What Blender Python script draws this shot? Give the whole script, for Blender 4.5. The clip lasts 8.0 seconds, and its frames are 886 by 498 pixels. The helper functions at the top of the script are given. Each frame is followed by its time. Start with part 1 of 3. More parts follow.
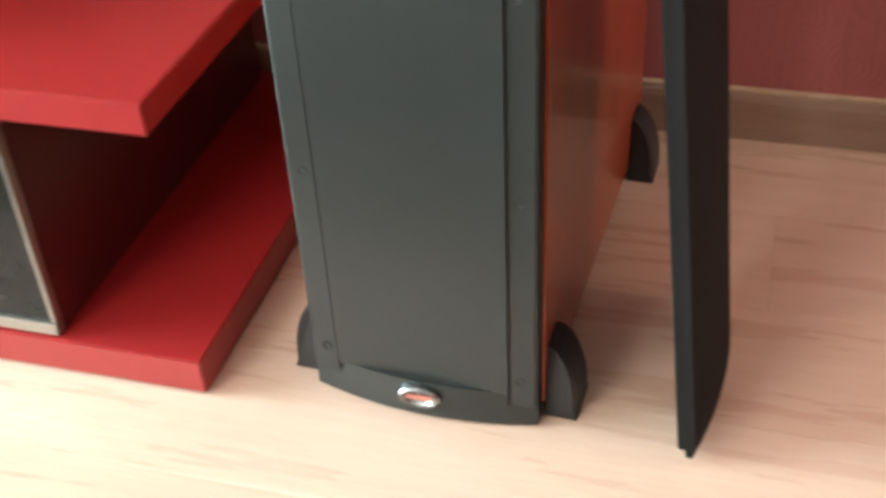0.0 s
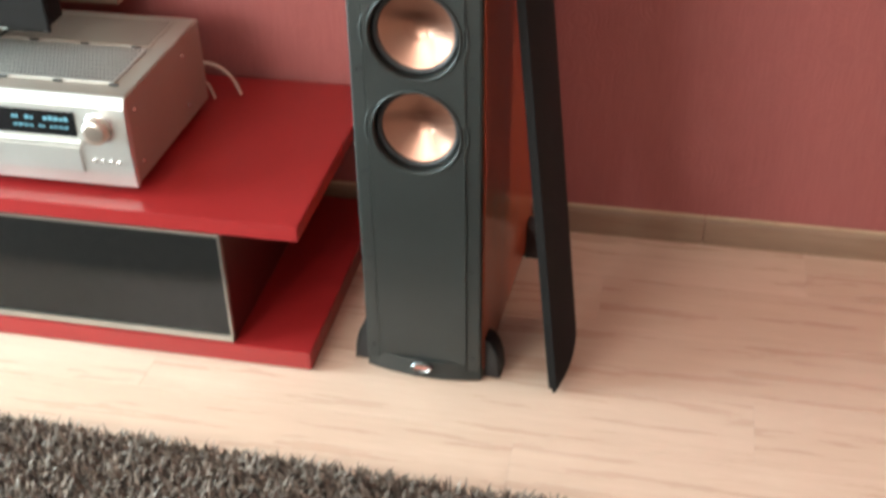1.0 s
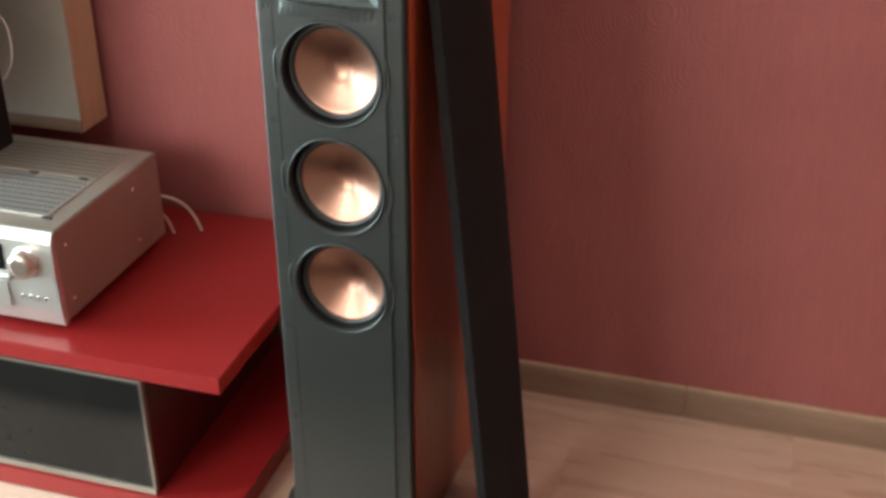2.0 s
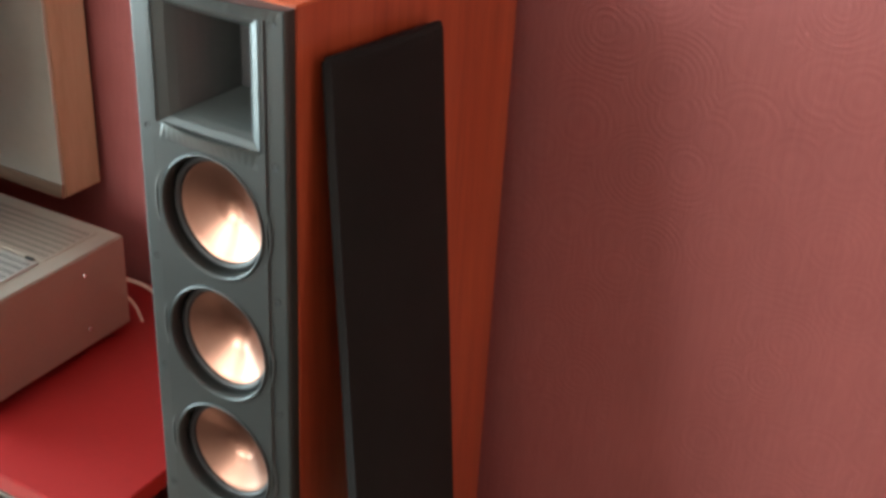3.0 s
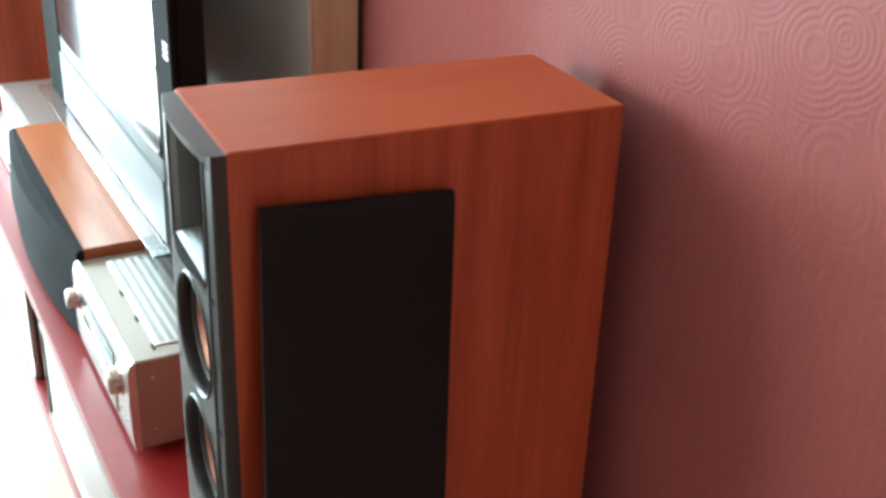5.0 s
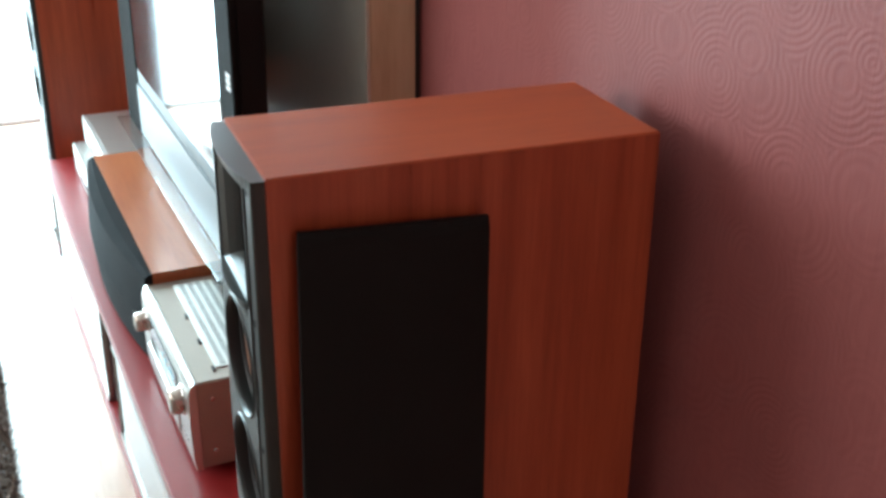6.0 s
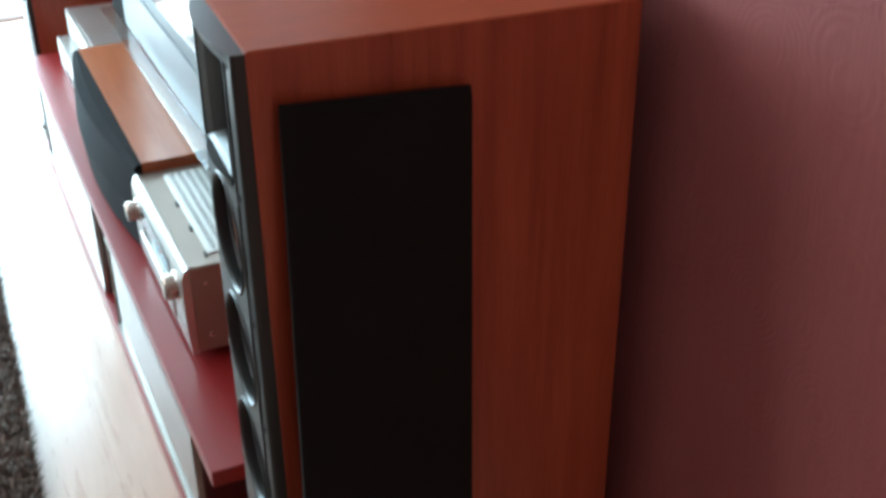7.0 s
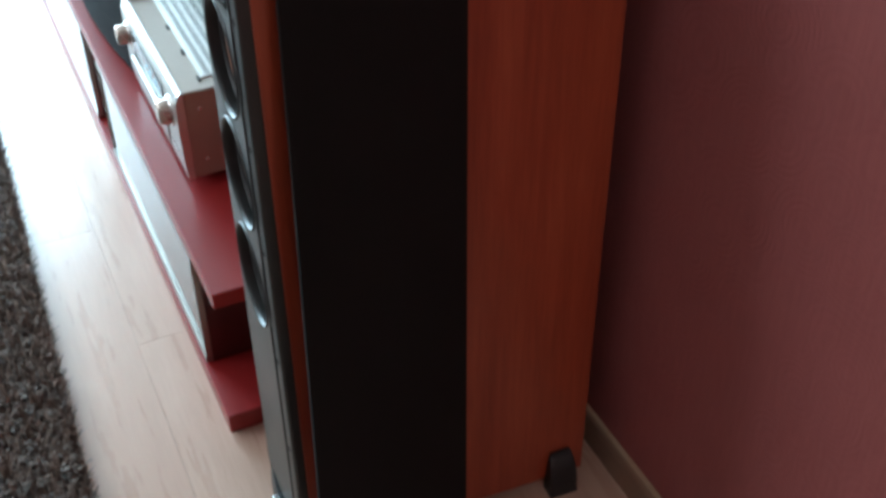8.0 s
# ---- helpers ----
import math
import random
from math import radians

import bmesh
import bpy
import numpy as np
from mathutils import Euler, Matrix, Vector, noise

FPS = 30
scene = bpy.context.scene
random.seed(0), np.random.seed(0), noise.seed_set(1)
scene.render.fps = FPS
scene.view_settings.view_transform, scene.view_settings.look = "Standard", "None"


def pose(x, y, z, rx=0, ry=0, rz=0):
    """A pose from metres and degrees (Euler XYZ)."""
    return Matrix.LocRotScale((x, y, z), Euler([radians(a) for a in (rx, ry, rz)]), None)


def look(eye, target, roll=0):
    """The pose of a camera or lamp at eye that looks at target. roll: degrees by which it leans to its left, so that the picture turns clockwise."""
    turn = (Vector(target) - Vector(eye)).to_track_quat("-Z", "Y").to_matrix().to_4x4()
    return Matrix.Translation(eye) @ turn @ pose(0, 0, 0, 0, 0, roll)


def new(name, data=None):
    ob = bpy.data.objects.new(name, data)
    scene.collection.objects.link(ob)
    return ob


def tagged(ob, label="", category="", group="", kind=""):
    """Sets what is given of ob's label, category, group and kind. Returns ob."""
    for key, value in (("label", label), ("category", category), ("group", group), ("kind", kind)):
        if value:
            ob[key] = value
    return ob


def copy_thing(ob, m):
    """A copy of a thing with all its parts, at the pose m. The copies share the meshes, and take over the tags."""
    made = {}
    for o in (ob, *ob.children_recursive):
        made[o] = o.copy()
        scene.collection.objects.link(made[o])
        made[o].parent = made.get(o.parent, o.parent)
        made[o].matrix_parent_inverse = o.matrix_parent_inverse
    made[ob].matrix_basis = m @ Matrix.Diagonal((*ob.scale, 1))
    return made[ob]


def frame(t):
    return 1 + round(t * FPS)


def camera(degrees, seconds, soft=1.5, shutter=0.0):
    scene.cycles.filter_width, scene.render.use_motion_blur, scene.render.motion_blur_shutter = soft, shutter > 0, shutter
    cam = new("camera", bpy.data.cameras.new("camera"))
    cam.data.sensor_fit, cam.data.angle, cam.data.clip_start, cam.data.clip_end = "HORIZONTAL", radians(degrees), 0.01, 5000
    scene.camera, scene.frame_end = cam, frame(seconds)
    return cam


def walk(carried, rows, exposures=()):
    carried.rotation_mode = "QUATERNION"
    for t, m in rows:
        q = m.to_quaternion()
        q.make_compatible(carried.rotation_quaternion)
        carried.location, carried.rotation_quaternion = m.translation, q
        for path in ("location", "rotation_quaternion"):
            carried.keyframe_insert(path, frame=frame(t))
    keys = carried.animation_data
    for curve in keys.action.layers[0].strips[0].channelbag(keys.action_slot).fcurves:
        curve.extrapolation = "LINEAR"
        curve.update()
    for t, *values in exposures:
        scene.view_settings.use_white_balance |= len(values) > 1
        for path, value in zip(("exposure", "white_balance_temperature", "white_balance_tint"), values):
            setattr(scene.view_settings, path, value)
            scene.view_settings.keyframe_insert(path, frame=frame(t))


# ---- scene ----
cam = camera(41.9, 8.0, soft=3.2, shutter=0.4)
PATH = [
    (0, (0.287, -0.838, 0.895), (-0.177, 0.678, -0.325), -3.2),
    (0.2, (0.324, -1.008, 1.087), (-0.112, 0.484, -0.172), -3.0),
    (0.4, (0.349, -1.262, 1.252), (-0.039, 0.276, 0.035), -1.8),
    (0.6, (0.39, -1.541, 1.456), (0.028, 0.021, 0.26), -1.2),
    (1, (0.437, -1.846, 1.625), (0.096, -0.232, 0.494), -1.0),
    (1.5, (0.435, -1.806, 1.647), (0.143, -0.115, 0.62), 1.4),
    (2, (0.665, -1.608, 1.602), (0.161, 0.077, 0.65), -0.1),
    (2.2, (0.769, -1.504, 1.636), (0.172, 0.159, 0.698), 2.2),
    (3.3, (0.985, -0.877, 1.673), (-0.023, 0.58, 0.744), 1.8),
    (3.5, (1.095, -0.77, 1.69), (-0.079, 0.554, 0.758), 1.0),
    (4, (1.249, -0.597, 1.724), (-0.127, 0.513, 0.789), 0.3),
    (4.5, (1.282, -0.473, 1.733), (-0.195, 0.533, 0.835), 1.1),
    (4.7, (1.298, -0.421, 1.746), (-0.24, 0.502, 0.862), 2.5),
    (5.8, (1.388, -0.324, 1.772), (-0.251, 0.463, 0.938), 0.8),
    (6, (1.387, -0.322, 1.771), (-0.275, 0.428, 0.947), 0.6),
    (6.5, (1.406, -0.314, 1.768), (-0.235, 0.462, 0.928), 0.8),
    (7, (1.414, -0.317, 1.745), (-0.172, 0.405, 0.763), -0.6),
    (7.5, (1.409, -0.313, 1.749), (-0.099, 0.371, 0.626), -0.8),
    (8, (1.421, -0.323, 1.752), (-0.008, 0.336, 0.519), -0.5),
]
EXPOSURES = [(0.0, 1.5, 6700, 10), (0.5, 1.5, 6700, 10), (1.0, 1.15, 6700, 10), (1.5, 0.75, 6700, 10), (2.2, 0.85, 6700, 10), (3.3, 1.1, 6550, 10), (4.5, 1.0, 6500, 10), (5.8, 0.3, 6300, 10), (6.5, 0.08, 6200, 10), (7.2, -0.05, 5950, 10), (8.0, -0.03, 5800, 10)]
walk(cam, [(t, look(eye, target, roll)) for t, eye, target, roll in PATH], EXPOSURES)

# ---- light: overcast daylight through a tall glazed door at the far end and a window behind the camera ----
world = bpy.data.worlds.new("sky")
scene.world = world
world.use_nodes = True
wn = world.node_tree.nodes
sky = wn.new("ShaderNodeTexSky")
sky.sky_type = "NISHITA"
sky.sun_disc = False
sky.sun_elevation, sky.sun_rotation = radians(38), radians(-120)
world.node_tree.links.new(sky.outputs[0], wn["Background"].inputs[0])
wn["Background"].inputs[1].default_value = 0.12


def window_light(name, m, width, height, watts, colour):
    lamp = bpy.data.lights.new(name, "AREA")
    lamp.shape, lamp.size, lamp.size_y = "RECTANGLE", width, height
    lamp.energy, lamp.color = watts, colour
    ob = new(name, lamp)
    ob.matrix_world = m
    return ob


# room: x from far end wall to near end wall, y from back of the room to the red wall
X0, X1, Y0, Y1, ZC = -4.3, 2.9, -2.8, 0.622, 2.6
WIN_A = (-2.3, 0.2, -0.05, 2.4)    # y0, y1, z0, z1 of the opening in the end wall
WIN_B = (-2.25, -0.85, 1.15, 2.35)     # x0, x1, z0, z1 of the opening in the wall behind
WIN_C = (-0.05, 0.55, 0.9, 2.3)      # y0, y1, z0, z1 of the opening in the near end wall
window_light("window_daylight_end", look((X0, -1.05, 1.2), (X0 + 3, -1.05, 1.15)), 2.45, 2.36, 265, (0.65, 0.92, 1.0))
window_light("window_daylight_back", look((-1.55, Y0 - 0.02, 1.75), (-0.4, Y0 + 3, 1.0)), 1.35, 1.15, 36, (1.0, 0.97, 0.92))
window_light("window_daylight_near", look((X1 + 0.02, 0.25, 1.6), (X1 - 2.2, 0.0, 0.0)), 0.56, 1.36, 6.5, (1.0, 0.84, 0.66))


# ---- materials ----
def material(name):
    m = bpy.data.materials.new(name)
    m.use_nodes = True
    t = m.node_tree
    return m, t.nodes, t.links, t.nodes["Principled BSDF"]


def coords(n, l, scale=(1, 1, 1), rot=(0, 0, 0)):
    tc, mp = n.new("ShaderNodeTexCoord"), n.new("ShaderNodeMapping")
    mp.inputs["Scale"].default_value = scale
    mp.inputs["Rotation"].default_value = rot
    l.new(tc.outputs["Object"], mp.inputs["Vector"])
    return mp.outputs[0]


def noise_tex(n, l, vec, scale, detail=4, rough=0.55):
    t = n.new("ShaderNodeTexNoise")
    t.inputs["Scale"].default_value, t.inputs["Detail"].default_value, t.inputs["Roughness"].default_value = scale, detail, rough
    l.new(vec, t.inputs["Vector"])
    return t.outputs["Fac"]


def ramp(n, l, fac, stops):
    r = n.new("ShaderNodeValToRGB")
    e = r.color_ramp.elements
    while len(e) < len(stops):
        e.new(0.5)
    for el, (p, c) in zip(e, stops):
        el.position, el.color = p, (*c, 1)
    l.new(fac, r.inputs[0])
    return r.outputs[0]


def maths(n, l, op, a, b):
    m = n.new("ShaderNodeMath")
    m.operation = op
    for i, v in enumerate((a, b)):
        if isinstance(v, (int, float)):
            m.inputs[i].default_value = v
        else:
            l.new(v, m.inputs[i])
    return m.outputs[0]


def bump(n, l, bsdf, height, strength, dist):
    b = n.new("ShaderNodeBump")
    b.inputs["Strength"].default_value, b.inputs["Distance"].default_value = strength, dist
    l.new(height, b.inputs["Height"])
    l.new(b.outputs[0], bsdf.inputs["Normal"])


def plain(name, dark, light, rough=0.5, metal=0.0, scale=30, bump_s=0.1, coat=0.0, rough_var=0.12, dist=0.001):
    """A surface whose colour and gloss drift at two scales."""
    m, n, l, b = material(name)
    v = coords(n, l)
    big, fine = noise_tex(n, l, v, scale * 0.12), noise_tex(n, l, v, scale * 6)
    mix = maths(n, l, "ADD", maths(n, l, "MULTIPLY", big, 0.6), maths(n, l, "MULTIPLY", fine, 0.4))
    l.new(ramp(n, l, mix, [(0.3, dark), (0.7, light)]), b.inputs["Base Color"])
    l.new(maths(n, l, "ADD", maths(n, l, "MULTIPLY", big, rough_var), rough - rough_var / 2), b.inputs["Roughness"])
    b.inputs["Metallic"].default_value = metal
    b.inputs["Coat Weight"].default_value = coat
    b.inputs["Coat Roughness"].default_value = 0.08
    if bump_s:
        bump(n, l, b, fine, bump_s, dist)
    return m


def wood(name, a, b_, c, stretch, rough, coat=0.0, random_piece=False, fine=1.0):
    """Veneer or laminate: long grain, pores, slow drift of tone."""
    m, n, l, b = material(name)
    v = coords(n, l, stretch)
    if random_piece:
        oi, add = n.new("ShaderNodeObjectInfo"), n.new("ShaderNodeVectorMath")
        add.operation = "ADD"
        cm = n.new("ShaderNodeCombineXYZ")
        shift = maths(n, l, "MULTIPLY", oi.outputs["Random"], 37.0)
        for i in range(3):
            l.new(shift, cm.inputs[i])
        l.new(v, add.inputs[0])
        l.new(cm.outputs[0], add.inputs[1])
        v = add.outputs[0]
    g1 = noise_tex(n, l, v, 3.0 * fine, 6, 0.6)
    g2 = noise_tex(n, l, v, 22.0 * fine, 3, 0.6)
    mix = maths(n, l, "ADD", maths(n, l, "MULTIPLY", g1, 0.7), maths(n, l, "MULTIPLY", g2, 0.3))
    if random_piece:
        mix = maths(n, l, "ADD", mix, maths(n, l, "MULTIPLY", maths(n, l, "SUBTRACT", oi.outputs["Random"], 0.5), 0.16))
    l.new(ramp(n, l, mix, [(0.3, a), (0.5, b_), (0.72, c)]), b.inputs["Base Color"])
    l.new(maths(n, l, "ADD", maths(n, l, "MULTIPLY", g1, 0.15), rough - 0.07), b.inputs["Roughness"])
    b.inputs["Coat Weight"].default_value = coat
    b.inputs["Coat Roughness"].default_value = 0.15
    bump(n, l, b, g2, 0.08, 0.0006)
    return m


def wallpaper(name):
    """Deep red paper, embossed with rings and a fine vertical weave."""
    m, n, l, b = material(name)
    v = coords(n, l)
    vo = n.new("ShaderNodeTexVoronoi")
    vo.inputs["Scale"].default_value = 9.5
    l.new(v, vo.inputs["Vector"])
    wob = noise_tex(n, l, v, 9, 3)
    rings = maths(n, l, "SINE", maths(n, l, "ADD", maths(n, l, "MULTIPLY", vo.outputs["Distance"], 72.0), maths(n, l, "MULTIPLY", wob, 2.0)), 0)
    weave = noise_tex(n, l, coords(n, l, (260, 260, 14)), 1.0, 3)
    grain = noise_tex(n, l, v, 420, 2)
    big = noise_tex(n, l, v, 2.2, 3)
    mask = maths(n, l, "GREATER_THAN", noise_tex(n, l, v, 3.2, 2), 0.40)
    h = maths(n, l, "ADD", maths(n, l, "MULTIPLY", maths(n, l, "MULTIPLY", rings, mask), 0.24), maths(n, l, "ADD", maths(n, l, "MULTIPLY", weave, 0.7), maths(n, l, "MULTIPLY", grain, 0.35)))
    tone = maths(n, l, "ADD", maths(n, l, "ADD", maths(n, l, "MULTIPLY", big, 0.5), maths(n, l, "MULTIPLY", weave, 0.5)), maths(n, l, "MULTIPLY", maths(n, l, "MULTIPLY", rings, mask), 0.035))
    l.new(ramp(n, l, tone, [(0.3, (0.300, 0.090, 0.087)), (0.7, (0.378, 0.122, 0.116))]), b.inputs["Base Color"])
    b.inputs["Roughness"].default_value = 0.55
    b.inputs["Specular IOR Level"].default_value = 0.3
    bump(n, l, b, h, 0.55, 0.0012)
    return m


def fabric(name, dark, light):
    m, n, l, b = material(name)
    v = coords(n, l)
    w1 = noise_tex(n, l, coords(n, l, (900, 900, 900)), 1.0, 2)
    big = noise_tex(n, l, v, 6)
    mix = maths(n, l, "ADD", maths(n, l, "MULTIPLY", w1, 0.6), maths(n, l, "MULTIPLY", big, 0.4))
    l.new(ramp(n, l, mix, [(0.3, dark), (0.7, light)]), b.inputs["Base Color"])
    b.inputs["Roughness"].default_value = 0.95
    b.inputs["Specular IOR Level"].default_value = 0.15
    bump(n, l, b, w1, 0.5, 0.0008)
    return m


def glass(name, tint):
    m, n, l, b = material(name)
    b.inputs["Base Color"].default_value = (*tint, 1)
    b.inputs["Transmission Weight"].default_value = 1.0
    b.inputs["Roughness"].default_value = 0.03
    b.inputs["IOR"].default_value = 1.5
    return m


def glow(name, colour, strength):
    m, n, l, b = material(name)
    b.inputs["Base Color"].default_value = (0.02, 0.02, 0.02, 1)
    b.inputs["Emission Color"].default_value = (*colour, 1)
    b.inputs["Emission Strength"].default_value = strength
    return m


M_WALL = wallpaper("red_wallpaper")
M_WHITE = plain("cream_wall_paint", (0.64, 0.62, 0.59), (0.72, 0.70, 0.67), 0.7, scale=14, bump_s=0.15)
M_BEIGE = plain("beige_wall_paint", (0.34, 0.29, 0.245), (0.40, 0.345, 0.295), 0.7, scale=14, bump_s=0.15)
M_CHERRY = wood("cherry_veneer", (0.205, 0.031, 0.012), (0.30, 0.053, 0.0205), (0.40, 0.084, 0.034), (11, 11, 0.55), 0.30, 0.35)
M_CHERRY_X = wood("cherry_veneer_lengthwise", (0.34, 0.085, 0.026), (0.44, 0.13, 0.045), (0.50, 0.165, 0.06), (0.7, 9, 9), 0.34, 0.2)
# top veneer brighter and more orange than the sides: light from above painted in
M_CHERRY_TOPLIT = wood("cherry_veneer_top_lit", (0.39, 0.068, 0.018), (0.47, 0.092, 0.026), (0.53, 0.118, 0.036), (9, 0.7, 9), 0.48, 0.0)
M_FLOOR = wood("pale_laminate", (0.515, 0.340, 0.254), (0.562, 0.384, 0.292), (0.625, 0.445, 0.348), (0.9, 10, 10), 0.28, 0.25, True)
M_BASE = wood("oak_baseboard", (0.20, 0.125, 0.085), (0.27, 0.175, 0.12), (0.33, 0.225, 0.16), (0.8, 10, 10), 0.45)
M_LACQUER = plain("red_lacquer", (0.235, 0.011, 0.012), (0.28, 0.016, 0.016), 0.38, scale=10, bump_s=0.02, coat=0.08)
# compartment red darkened: shade under the bench top is put into the colour
M_LACQUER_SHADED = plain("shaded_red_lacquer", (0.050, 0.008, 0.008), (0.070, 0.011, 0.010), 0.32, scale=10, bump_s=0.02)
M_BAFFLE = plain("charcoal_satin_plastic", (0.013, 0.0150, 0.014), (0.019, 0.0215, 0.020), 0.40, scale=30, bump_s=0.06)
M_HORN = plain("grey_satin_plastic", (0.032, 0.036, 0.035), (0.044, 0.049, 0.047), 0.36, scale=20, bump_s=0.03)
M_RUBBER = plain("black_rubber", (0.010, 0.010, 0.011), (0.018, 0.018, 0.019), 0.5, scale=40)
M_BLACKGLOSS = plain("black_gloss_plastic", (0.006, 0.006, 0.007), (0.010, 0.010, 0.011), 0.16, scale=8, bump_s=0.0, rough_var=0.04)
M_COPPER = plain("spun_copper", (0.35, 0.178, 0.13), (0.42, 0.225, 0.165), 0.36, 1.0, scale=60, bump_s=0.03)
M_GRILLE = fabric("black_grille_cloth", (0.0075, 0.0065, 0.0062), (0.0140, 0.0120, 0.0115))
M_GRILLE_C = fabric("dark_grey_grille_cloth", (0.014, 0.016, 0.018), (0.026, 0.028, 0.030))
M_SILVER = plain("brushed_silver", (0.56, 0.55, 0.52), (0.66, 0.65, 0.62), 0.33, 0.75, scale=50, bump_s=0.05)
M_CHAMPAGNE = plain("silver_painted_steel", (0.33, 0.285, 0.24), (0.39, 0.34, 0.29), 0.40, 0.5, scale=40, bump_s=0.06)
M_DARKCHROME = plain("dark_chrome", (0.22, 0.22, 0.22), (0.30, 0.30, 0.30), 0.25, 1.0, scale=30, bump_s=0.0)
M_SLOT = plain("shaded_slot", (0.06, 0.057, 0.052), (0.09, 0.085, 0.078), 0.6)
M_ALU = plain("dull_aluminium", (0.30, 0.28, 0.25), (0.40, 0.375, 0.34), 0.34, 0.9, scale=40, bump_s=0.03)
M_KNOB = plain("satin_knob_metal", (0.46, 0.39, 0.34), (0.54, 0.46, 0.40), 0.27, 0.9, scale=40, bump_s=0.03)
M_CHROME = plain("chrome", (0.70, 0.70, 0.70), (0.78, 0.78, 0.78), 0.16, 1.0, scale=30, bump_s=0.0)
M_DARK = plain("dark_cavity", (0.004, 0.004, 0.004), (0.008, 0.008, 0.008), 0.6)
M_SMOKED = plain("smoked_glass", (0.010, 0.010, 0.010), (0.016, 0.015, 0.014), 0.09, scale=6, bump_s=0.0, rough_var=0.02)
M_SMOKED.node_tree.nodes["Principled BSDF"].inputs["Specular IOR Level"].default_value = 0.22
M_SCREEN = plain("dark_screen_glass", (0.020, 0.022, 0.024), (0.028, 0.030, 0.032), 0.08, scale=3, bump_s=0.0, rough_var=0.02, coat=0.5)
M_BEZEL = plain("silver_grey_bezel", (0.10, 0.11, 0.12), (0.13, 0.14, 0.15), 0.42, 0.2, scale=20, bump_s=0.02)
M_PANELF = plain("grey_beige_board", (0.45, 0.43, 0.375), (0.53, 0.50, 0.44), 0.30, scale=6, bump_s=0.05)
M_PANELE = wood("pale_beech_edge", (0.40, 0.29, 0.18), (0.48, 0.36, 0.235), (0.54, 0.42, 0.29), (8, 8, 0.8), 0.45)
M_BADGE = plain("copper_badge", (0.50, 0.17, 0.13), (0.60, 0.24, 0.19), 0.35, 0.4)
M_PALEBAR = plain("pale_print", (0.55, 0.50, 0.48), (0.65, 0.60, 0.58), 0.5)
M_CABLE = plain("cream_cable", (0.52, 0.46, 0.38), (0.62, 0.56, 0.48), 0.5)
M_RUG = plain("brown_rug_backing", (0.05, 0.035, 0.028), (0.08, 0.055, 0.045), 0.95)
M_DISPLAY = glow("cyan_display", (0.25, 0.8, 1.0), 0.4)
M_GLASS = glass("clear_glass", (0.93, 0.98, 0.97))
M_PVC = plain("white_window_frame", (0.74, 0.74, 0.73), (0.82, 0.82, 0.81), 0.35, scale=10)


def pile_material():
    m, n, l, b = material("shaggy_pile")
    g = n.new("ShaderNodeNewGeometry")
    l.new(ramp(n, l, g.outputs["Random Per Island"], [(0.0, (0.085, 0.058, 0.045)), (0.55, (0.15, 0.108, 0.086)), (0.85, (0.20, 0.15, 0.122)), (1.0, (0.32, 0.26, 0.22))]), b.inputs["Base Color"])
    b.inputs["Roughness"].default_value = 0.7
    return m


M_PILE = pile_material()


# ---- building helpers ----
def thing(name, m=None, label="", category="", group="", kind=""):
    ob = new(name)
    ob.empty_display_size = 0.05
    if m is not None:
        ob.matrix_world = m
    return tagged(ob, label, category, group, kind)


def part(name, bm, mat, parent=None, label="", m=None, smooth=False):
    """One mesh object from a bmesh, under a thing or a part."""
    me = bpy.data.meshes.new(name)
    bmesh.ops.recalc_face_normals(bm, faces=bm.faces[:])
    bm.to_mesh(me)
    bm.free()
    me.materials.append(mat)
    if smooth:
        me.polygons.foreach_set("use_smooth", [True] * len(me.polygons))
    ob = new(name, me)
    if m is not None:
        ob.matrix_world = m
    if parent is not None:
        ob.parent = parent
    if label:
        ob["label"] = label
    return ob


def add_box(bm, lo, hi, bevel=0.0, seg=2):
    r = bmesh.ops.create_cube(bm, size=1)
    vs = r["verts"]
    for v in vs:
        v.co = Vector([(lo[i] + hi[i]) / 2 + v.co[i] * (hi[i] - lo[i]) for i in range(3)])
    if bevel:
        es = {e for v in vs for e in v.link_edges}
        bmesh.ops.bevel(bm, geom=list(es), offset=bevel, segments=seg, affect="EDGES", clamp_overlap=True)
    return bm


def box(lo, hi, bevel=0.0, seg=2):
    return add_box(bmesh.new(), lo, hi, bevel, seg)


def lathe(profile, n=48):
    """Turned about the y axis: (radius, y) pairs; the front faces -y."""
    bm = bmesh.new()
    rows = []
    for r, y in profile:
        if r < 1e-6:
            rows.append([bm.verts.new((0, y, 0))])
        else:
            rows.append([bm.verts.new((r * math.cos(2 * math.pi * i / n), y, r * math.sin(2 * math.pi * i / n))) for i in range(n)])
    for a, b in zip(rows, rows[1:]):
        for i in range(n):
            j = (i + 1) % n
            if len(a) == 1:
                bm.faces.new((a[0], b[i], b[j]))
            elif len(b) == 1:
                bm.faces.new((a[i], a[j], b[0]))
            else:
                bm.faces.new((a[i], a[j], b[j], b[i]))
    return bm


def extrude_profile(pts, axis, a, b):
    """A closed outline swept along one axis. pts are given in the other two axes, in order."""
    bm = bmesh.new()
    def place(p, s):
        c = list(p)
        c.insert(axis, s)
        return bm.verts.new(c)
    A, B = [place(p, a) for p in pts], [place(p, b) for p in pts]
    bm.faces.new(A)
    bm.faces.new(list(reversed(B)))
    for i in range(len(pts)):
        j = (i + 1) % len(pts)
        bm.faces.new((A[i], A[j], B[j], B[i]))
    return bm


